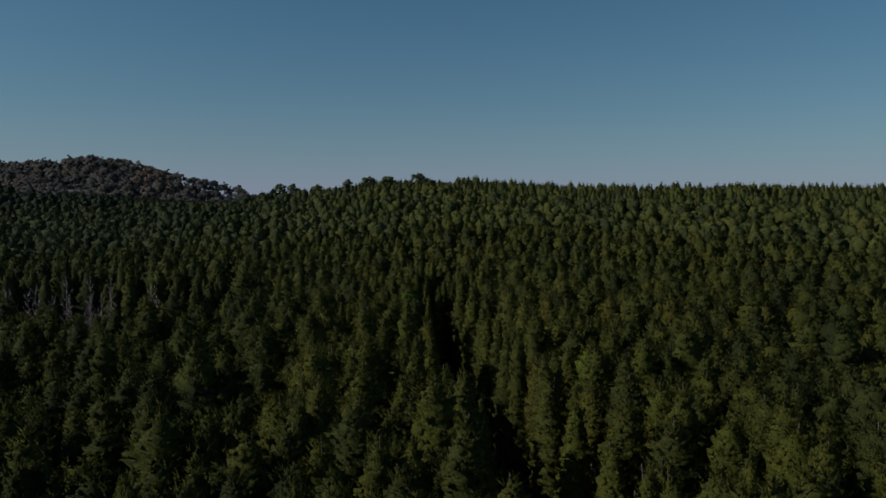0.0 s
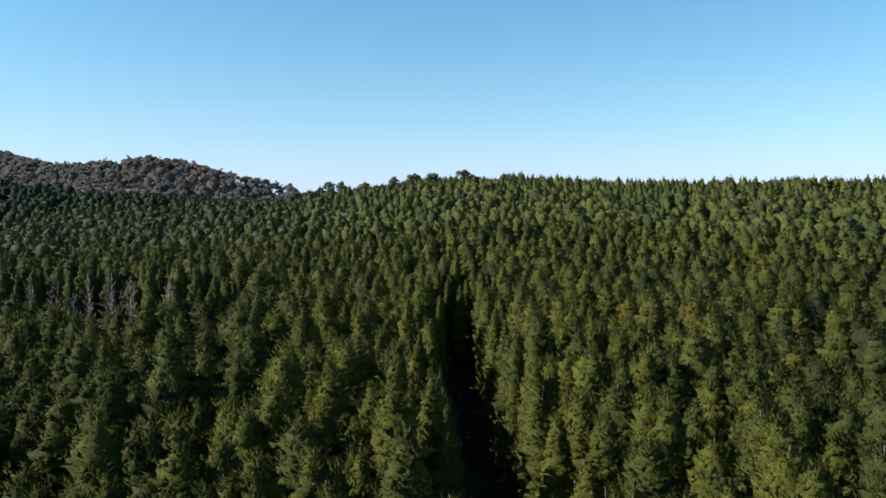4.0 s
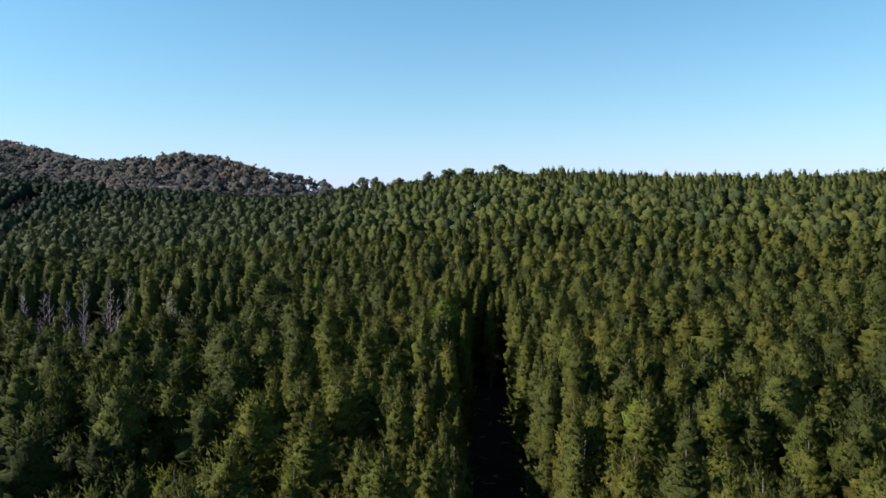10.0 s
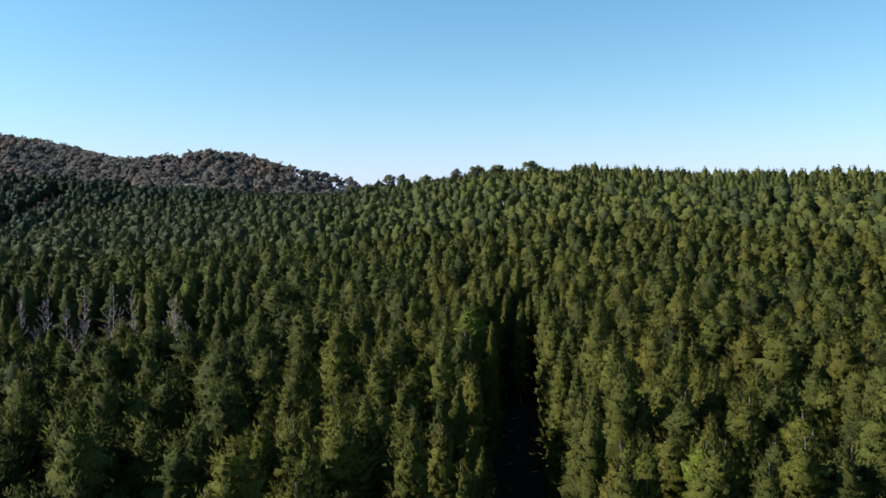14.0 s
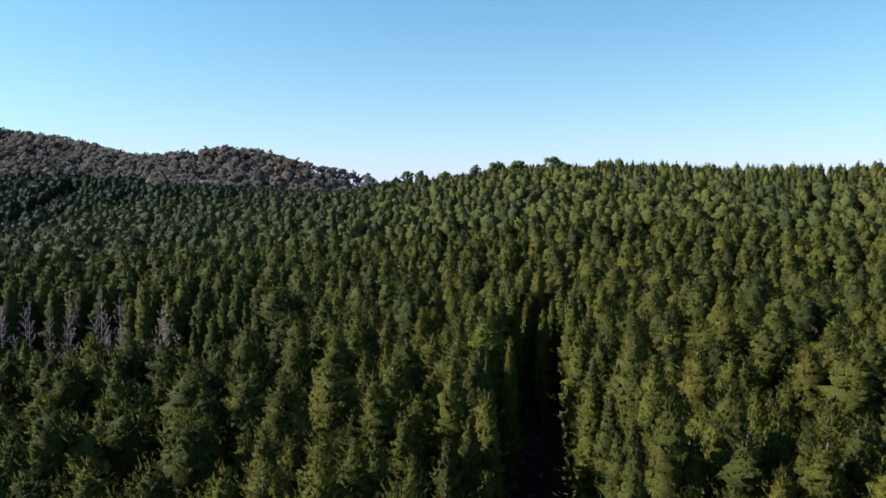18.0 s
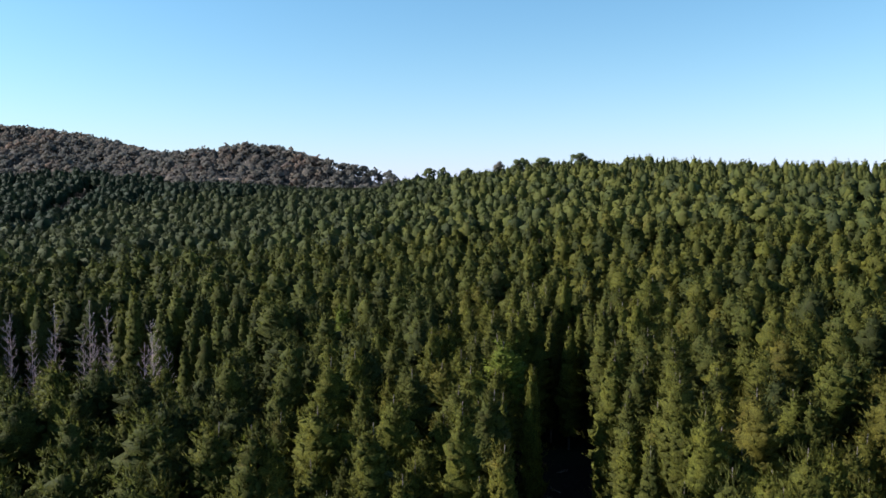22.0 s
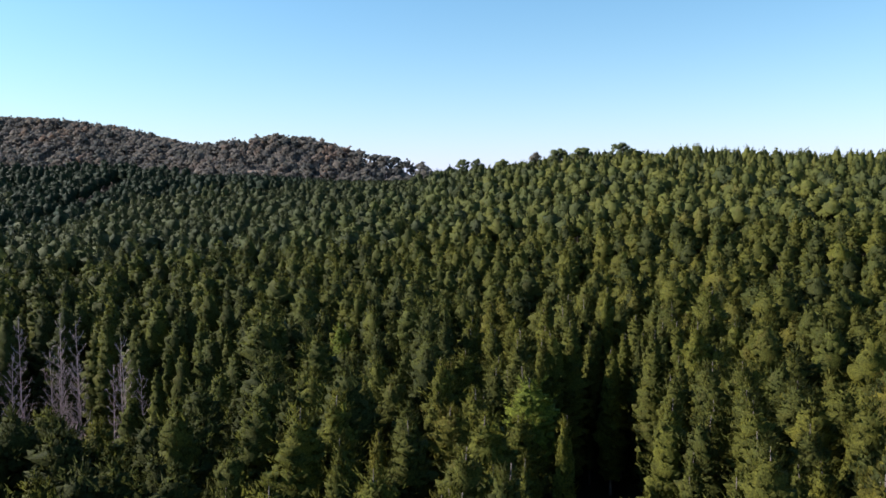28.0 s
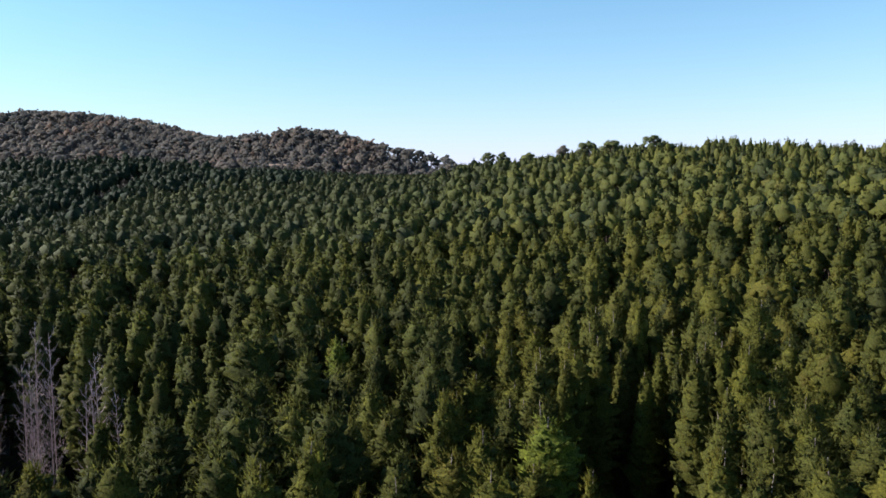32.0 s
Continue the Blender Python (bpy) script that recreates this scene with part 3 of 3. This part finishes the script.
def stand(name, shapes, spots, seed, material, label, category, stem_height=22.0, stem_material=None):
    """One joined stand of trees."""
    rng = np.random.default_rng(seed)
    stem_material = stem_material or BARK
    spots = np.array(spots)
    z = ground_height(spots[:, 0], spots[:, 1])
    kind = rng.integers(0, len(shapes), len(spots))
    turn = rng.uniform(0, 6.28, len(spots))
    tint, which = [], []
    stem = loose(limb_tris((0, 0, -0.5), (0, 0, stem_height), 0.24, 0.06, 3))
    stem = stem[0], stem[1], unit(stem[0] * np.array([1.0, 1.0, 0]))
    count = 0
    verts, faces, normals = [], [], []
    for n, (p, tri, face) in enumerate(list(shapes) + [stem]):
        me = np.ones(len(spots), bool) if n == len(shapes) else kind == n
        s, c, k, w = np.sin(turn[me]), np.cos(turn[me]), spots[me, 2], spots[me, 4]
        out = np.empty((len(k), len(p), 3), np.float32)
        out[:, :, 0] = (p[:, 0] * c[:, None] - p[:, 1] * s[:, None]) * w[:, None] + spots[me, 0][:, None]
        out[:, :, 1] = (p[:, 0] * s[:, None] + p[:, 1] * c[:, None]) * w[:, None] + spots[me, 1][:, None]
        out[:, :, 2] = p[:, 2] * k[:, None] + z[me][:, None]
        verts.append(out.reshape(-1, 3))
        out = np.empty((len(k), len(p), 3), np.float32)
        out[:, :, 0] = face[:, 0] * c[:, None] - face[:, 1] * s[:, None]
        out[:, :, 1] = face[:, 0] * s[:, None] + face[:, 1] * c[:, None]
        out[:, :, 2] = face[:, 2]
        normals.append(out.reshape(-1, 3))
        faces.append((tri[None] + (count + np.arange(len(k)) * len(p))[:, None, None]).reshape(-1, 3))
        count += len(k) * len(p)
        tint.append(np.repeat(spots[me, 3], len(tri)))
        which.append(np.full(len(k) * len(tri), 1 if n == len(shapes) else 0))
    me = big_mesh(name, np.concatenate(verts), np.concatenate(faces), np.concatenate(normals), [material, stem_material], np.concatenate(which), np.concatenate(tint))
    return tagged(new(name, me), label, category, kind="stuff")


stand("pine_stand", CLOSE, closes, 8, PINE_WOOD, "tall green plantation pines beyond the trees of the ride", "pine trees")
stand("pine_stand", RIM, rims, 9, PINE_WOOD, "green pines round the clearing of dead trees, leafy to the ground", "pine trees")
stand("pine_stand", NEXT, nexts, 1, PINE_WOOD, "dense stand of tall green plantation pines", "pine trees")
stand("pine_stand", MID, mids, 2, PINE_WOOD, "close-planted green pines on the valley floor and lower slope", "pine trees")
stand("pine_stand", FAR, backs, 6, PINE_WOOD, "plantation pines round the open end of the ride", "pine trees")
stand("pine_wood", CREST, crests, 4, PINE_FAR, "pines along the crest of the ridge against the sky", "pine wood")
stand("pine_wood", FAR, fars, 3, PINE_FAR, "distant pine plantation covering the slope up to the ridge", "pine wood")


def pine_trees():
    rng = np.random.default_rng(5)
    makers = []
    for n, shape in enumerate(NEAR + EDGE):
        base = new("pine_tree")
        trunk = new("trunk", pine_trunk(n, 25.4))
        crown = new("crown", big_mesh("crown", *shape, [PINE_TREE]))
        trunk.parent = crown.parent = base
        tagged(base, "tall green plantation pine with a dense tufted crown" if n < len(NEAR) else "tall green pine at the ride's edge, leafy down to the ground", "pine tree", "pines along the ride")
        tagged(trunk, "rough grey-brown bark")
        makers.append(base)
    for n, (x, y, wide) in enumerate(((21.7, 105.8, 0.95), (-39.5, 184.5, 0.95), (-24.5, 125.9, 0.9), (-8.0, 163.6, 1.4))):
        base = new("pine_tree")
        base.matrix_basis = Matrix.LocRotScale((x, y, float(ground_height(x, y))), Euler((0, 0, n * 2.0)), (wide, wide, 1.04))
        trunk = new("trunk", pine_trunk(20 + n, 25.4))
        crown = new("crown", big_mesh("crown", *NEAR[n * 2], [LIME]))
        trunk.parent = crown.parent = base
        tagged(base, "fresh light-green pine brighter than the trees round it", "pine tree", "pines along the ride")
    used = set()
    for x, y, size, tint, wide in things:
        edge = -9.5 < x - float(ride_line(y)) < 10.5 or 190 < y < 202 and abs(x - float(ride_line(y))) < 10
        n = int(rng.integers(len(NEAR), len(makers)) if edge else rng.integers(0, len(NEAR)))
        m = Matrix.LocRotScale((x, y, float(ground_height(x, y))), Euler((rng.normal(0, 0.015), rng.normal(0, 0.015), rng.uniform(0, 6.28))), (wide, wide, size))
        if n in used:
            copy_thing(makers[n], m)
        else:
            used.add(n)
            first = makers[n], m
            FIRST.append(first)
    for base, m in FIRST:
        base.matrix_basis = m
    for n, maker in enumerate(makers):
        if n not in used:
            for ob in list(maker.children) + [maker]:
                bpy.data.objects.remove(ob)


FIRST = []
pine_trees()


# ---- bush hills ----
def gum_crown(seed, clumps, cover, size):
    """A eucalypt's open, rounded crown: leafy clumps round the ends of its limbs."""
    rng = np.random.default_rng(seed)
    pieces, skin, near, leaf = [], [], [], []
    for n in range(clumps):
        a, r = n * 2.4 + rng.normal(0, 0.35), 3.0 * math.sqrt((n + 0.3) / clumps) * rng.uniform(0.8, 1.15)
        c = np.array([math.cos(a) * r, math.sin(a) * r, 8.8 - 4.8 * (r / 3.0) ** 1.6 * rng.uniform(0.4, 1.3) + rng.normal(0, 0.5)])
        half = np.diag(rng.uniform(0.8, 1.25) * np.array([1.0, 1.0, 0.9]))
        v, f = ROUND[0]
        pieces.append((c + v @ half * 0.95 * (1 + rng.normal(0, 0.22, (len(v), 1))), f))
        u = unit(rng.normal(0, 1, (cover, 3)) + np.array([0, 0, 0.35]))
        skin.append(loose(sprays(rng, c + u @ half * rng.uniform(0.6, 0.95, (cover, 1)), unit(u + np.array([0, 0, 0.4])), 1, size * 1.1, size * 0.4, 0.7)))
        near.append(np.repeat(c[None], len(v), 0))
        leaf.append(np.repeat(c[None], 3 * cover, 0))
    verts, faces = joined(pieces + skin)
    return verts, faces, unit(unit(verts - np.array([0, 0, 4.0])) + 0.3 * unit(verts - np.concatenate(near + leaf)))


def bush():
    rng = np.random.default_rng(21)
    spots = []
    for i in range(-101, 0):
        for j in range(0, 80):
            x, y = i * 7.2 + rng.normal(0, 2.3), 290 + j * 7.2 + rng.normal(0, 2.3)
            size, tint, keep = rng.normal(1.06, 0.16), rng.random(), rng.random()
            if not in_bush(x, y) or keep < 0.05 or x < -1.25 * y + 130 or x < -700 or y > 850:
                continue
            if hill_height(x, y) < 9 and x > -160 and y < 592:
                continue
            if any(abs(x - a) < c and -15 < y - b < d for a, b, c, d in BANKS):
                continue
            patch = noise.noise((x / 45, y / 45, 3.0))
            spots.append((x, y, size, min(1, max(0, 0.75 * tint + 0.12 + 0.6 * patch)), size * rng.uniform(1.1, 1.45)))
    return spots


# bare earth cuts on the hill foot: middle x, y, half length, half width
BANKS = [(-302.0, 586.0, 20.0, 1.8), (-448.0, 503.0, 11.0, 3.0)]
GUMS = [gum_crown(500 + i, 17, 4, 0.55) for i in range(8)]
bush_spots = bush()
stand("eucalypt_bush", GUMS, bush_spots, 7, GUM_WOOD, "grey-brown eucalypt bush covering the hills", "bush", 7.0, PALE_BARK)


# ---- single trees and marks ----
def part(name, verts, faces, material, parent, label="", smooth=True):
    ob = new(name, mesh_of(name, verts if isinstance(verts, list) else verts.tolist(), faces if isinstance(faces, list) else faces.tolist(), [material], smooth))
    ob.parent = parent
    return tagged(ob, label)


def bare_limb(rng, z, height, reach, az, twigs):
    """One leafless limb of a dead tree, forked and rising, with its twigs: verts and faces."""
    L = reach * (1.15 - 0.75 * z / height) * rng.uniform(0.6, 1.2)
    a = np.array([0, 0, z])
    b = a + np.array([math.cos(az) * L * 0.5, math.sin(az) * L * 0.5, L * 0.5])
    c = b + np.array([math.cos(az + rng.normal(0, 0.4)) * L * 0.3, math.sin(az + rng.normal(0, 0.4)) * L * 0.3, L * 0.65])
    pieces = [loose(limb_tris(a, b, 0.034, 0.024)), loose(limb_tris(b, c, 0.024, 0.011))]
    for _ in range(twigs):
        s = rng.uniform(0.15, 0.98)
        p = a + (b - a) * s if rng.random() < 0.45 else b + (c - b) * s
        q = p + unit(rng.normal(0, 0.8, 3) + np.array([math.cos(az) * 0.4, math.sin(az) * 0.4, 1.0])) * L * rng.uniform(0.2, 0.5)
        pieces.append(loose(limb_tris(p, q, 0.017, 0.008)))
    return joined(pieces)


def dead_tree(seed, x, y, height, reach, label, group=""):
    base = new("dead_tree")
    base.location = (x, y, float(ground_height(x, y)))
    rng = np.random.default_rng(seed)
    bend = rng.normal(0, 0.10, 2)
    pts = [(bend[0] * i, bend[1] * i, height * i / 5 - (0.4 if i == 0 else 0)) for i in range(6)]
    part("trunk", *tube(pts, [0.11, 0.09, 0.075, 0.055, 0.035, 0.015], 6), DEAD_WOOD, base)
    for n in range(28):
        z = height * (0.26 + 0.71 * (n + rng.uniform(0, 0.8)) / 28)
        v, f = bare_limb(rng, z, height, reach, n * 2.4 + rng.normal(0, 0.4), 20)
        v[:, :2] += bend * 5 * z / height
        part("limb", v, f, DEAD_WOOD, base, smooth=False)
    return tagged(base, label, "dead tree", group)


# dead trees: x, y, height of the top
DEAD = [(-81.6, 177.2, 34.8), (-83.2, 174.6, 31.0), (-79.9, 175.0, 29.0), (-84.5, 177.0, 27.0), (-69.8, 174.0, 33.3), (-68.6, 171.5, 31.5), (-71.4, 172.3, 29.5), (-67.5, 174.5, 28.0),
        (-92.0, 175.7, 35.3), (-94.0, 172.5, 31.0), (-90.6, 172.2, 30.0), (-89.0, 180.5, 35.1), (-87.0, 177.0, 30.0), (-97.0, 171.0, 34.0), (-99.5, 174.0, 32.0), (-102.0, 170.0, 33.0),
        (-96.0, 167.0, 28.0), (-76.5, 170.0, 24.0), (-86.0, 170.0, 25.0), (-74.0, 168.5, 22.0), (-89.5, 168.0, 26.0), (-106.0, 174.0, 32.0)]


def dead_patch():
    rng = np.random.default_rng(31)
    for n, (x, y, top) in enumerate(DEAD):
        height = top - float(ground_height(x, y))
        label = "tall leafless grey dead tree among the pines" if height > 21 else "shorter leafless grey dead tree with twiggy branches"
        dead_tree(600 + n, x, y, height, rng.uniform(1.9, 2.8), label, "dead trees in the clearing")


dead_patch()
dead_tree(701, -200.0, 612.0, 15.0, 1.2, "pale dead trunk standing at the foot of the hill")
dead_tree(702, -440.1, 513.1, 18.0, 0.7, "tall pale dead trunk beside the bare earth")


def broad_tree(seed, x, y, height, radius, depth, material, name, label, category, low=0.85):
    """An old spreading tree: a trunk, rising limbs and a domed crown of separate leafy masses."""
    rng = np.random.default_rng(seed)
    base = new(name)
    base.location = (x, y, float(ground_height(x, y)))
    pts = [(rng.normal(0, 0.12) * i, rng.normal(0, 0.12) * i, (height - 0.35 * depth) * i / 5 - (0.5 if i == 0 else 0)) for i in range(6)]
    part("trunk", *tube(pts, [0.5, 0.42, 0.36, 0.3, 0.22, 0.12], 8), BARK, base)
    mass, skin, near, leaf = [], [], [], []
    v, f = ROUND[1]
    for n in range(int(20 + 3 * radius)):
        a, q = n * 2.4 + rng.normal(0, 0.3), math.sqrt((n + 0.5) / (20 + 3 * radius))
        reach = radius * q * 0.9 * (1 + 0.25 * math.sin(2 * a + seed) + rng.normal(0, 0.10))
        c = np.array([math.cos(a) * reach, math.sin(a) * reach, height - 0.9 - depth * (q ** 2.2) * low * rng.uniform(0.35, 1.45) - rng.uniform(0, 0.14) * depth])
        half = np.diag(rng.uniform(0.5, 1.2) * (0.8 + 0.11 * radius) * np.array([1.1, 1.1, 0.85]))
        mass.append((c + (v * (1 + rng.normal(0, 0.22, (len(v), 1)))) @ half * 0.85, f))
        u = unit(rng.normal(0, 1, (60, 3)) + np.array([0, 0, 0.3]))
        skin.append(loose(sprays(rng, c + u @ half * 0.9, unit(u + np.array([0, 0, 0.5])), 1, 0.65, 0.22, 0.5)))
        near.append(np.repeat(c[None], len(v), 0))
        leaf.append(np.repeat(c[None], 180, 0))
        part("limb", *loose(limb_tris((0, 0, height - depth * rng.uniform(0.75, 1.0)), c, 0.14, 0.05)), BARK, base)
    v, f = joined(mass + skin)
    crown = new("crown", big_mesh("crown", v, f, unit(unit(v - np.array([0, 0, height - depth])) + 0.7 * unit(v - np.concatenate(near + leaf))), [material]))
    crown.parent = base
    return tagged(base, label, category)


for n, (x, y, height, radius, depth) in enumerate(RIDGE_TREES):
    label = "dark round-topped pine standing on the skyline ridge" if radius < 6 else "broad old pine with a domed dark crown on the ridge"
    broad_tree(800 + n, x, y, height, radius, depth, OLD_PINE, "ridge_pine", label, "pine tree")
broad_tree(820, -166.0, 606.0, 11.0, 5.0, 7.0, RUST, "rusty_tree", "rust-brown bushy tree at the foot of the hill", "tree", 0.8)
broad_tree(821, -246.0, 600.0, 9.0, 5.0, 6.0, RUST, "rusty_tree", "rust-brown bushy tree at the edge of the pines", "tree", 0.8)


broad_tree(830, -69.6, 529.0, 27.5, 3.6, 11.0, GREY_LEAF, "ridge_tree", "pale grey-green thin-leaved tree on the ridge line", "tree", 0.9)


def fallen_branch(seed, x, y, length, turn):
    """A pale broken branch on the ride's floor: a bent stem and its side twigs."""
    rng = np.random.default_rng(seed)
    base = new("fallen_branch")
    base.location, base.rotation_euler = (x, y, float(ground_height(x, y)) + 0.12), (0, 0, turn)
    bend = rng.normal(0, 0.15)
    part("stem", *joined([loose(limb_tris((-length / 2, 0, 0), (0, bend, 0.1), 0.11, 0.08, 5)), loose(limb_tris((0, bend, 0.1), (length / 2, 0, 0.45), 0.08, 0.03, 5))]), STEM_BARK, base, smooth=False)
    for n in range(4):
        a = rng.uniform(-0.4, 0.45) * length
        part("twig", *loose(limb_tris((a, bend * 0.6, 0.1), (a + rng.uniform(0.2, 0.8), rng.choice((-1, 1)) * rng.uniform(0.5, 1.1), rng.uniform(0.15, 0.6)), 0.045, 0.015)), STEM_BARK, base, smooth=False)
    return tagged(base, "pale broken branch lying on the dark ride", "branch", "branches on the ride")


for n, (x, y) in enumerate(((-0.4, 161.0), (-3.0, 173.5), (-2.0, 177.0), (2.4, 140.5), (-3.2, 137.6), (-1.6, 184.0), (0.6, 168.6), (0.4, 151.0), (3.4, 128.0))):
    fallen_branch(900 + n, x, y, 1.3 + 0.35 * (n % 4), 1.1 * (n % 5) + 0.4)


def earth_bank(x, y, half_length, half_width):
    """A cut of bare pale earth that follows the slope."""
    rng = np.random.default_rng(int(-x))
    verts, faces = [], []
    for i in range(25):
        u = -1 + i / 12
        for j in range(5):
            w = -1 + j / 2
            px, py = x + half_length * u, y + 0.42 * half_length * u * (1 if x > -400 else -0.3) + half_width * w * math.sqrt(max(0.05, 1 - u * u)) + rng.normal(0, 0.3)
            verts.append((px, py, float(ground_height(px, py)) + 0.25 + 0.5 * (1 - w * w) * (1 - u * u) + rng.normal(0, 0.08)))
    for i in range(24):
        for j in range(4):
            faces.append((i * 5 + j, i * 5 + j + 5, i * 5 + j + 6, i * 5 + j + 1))
    ob = new("earth_bank", mesh_of("earth_bank", verts, faces, [PALE_EARTH], True))
    return tagged(ob, "bare pale brown earth cut along the hill foot", "bank", kind="structure")


for bank in BANKS:
    earth_bank(*bank)
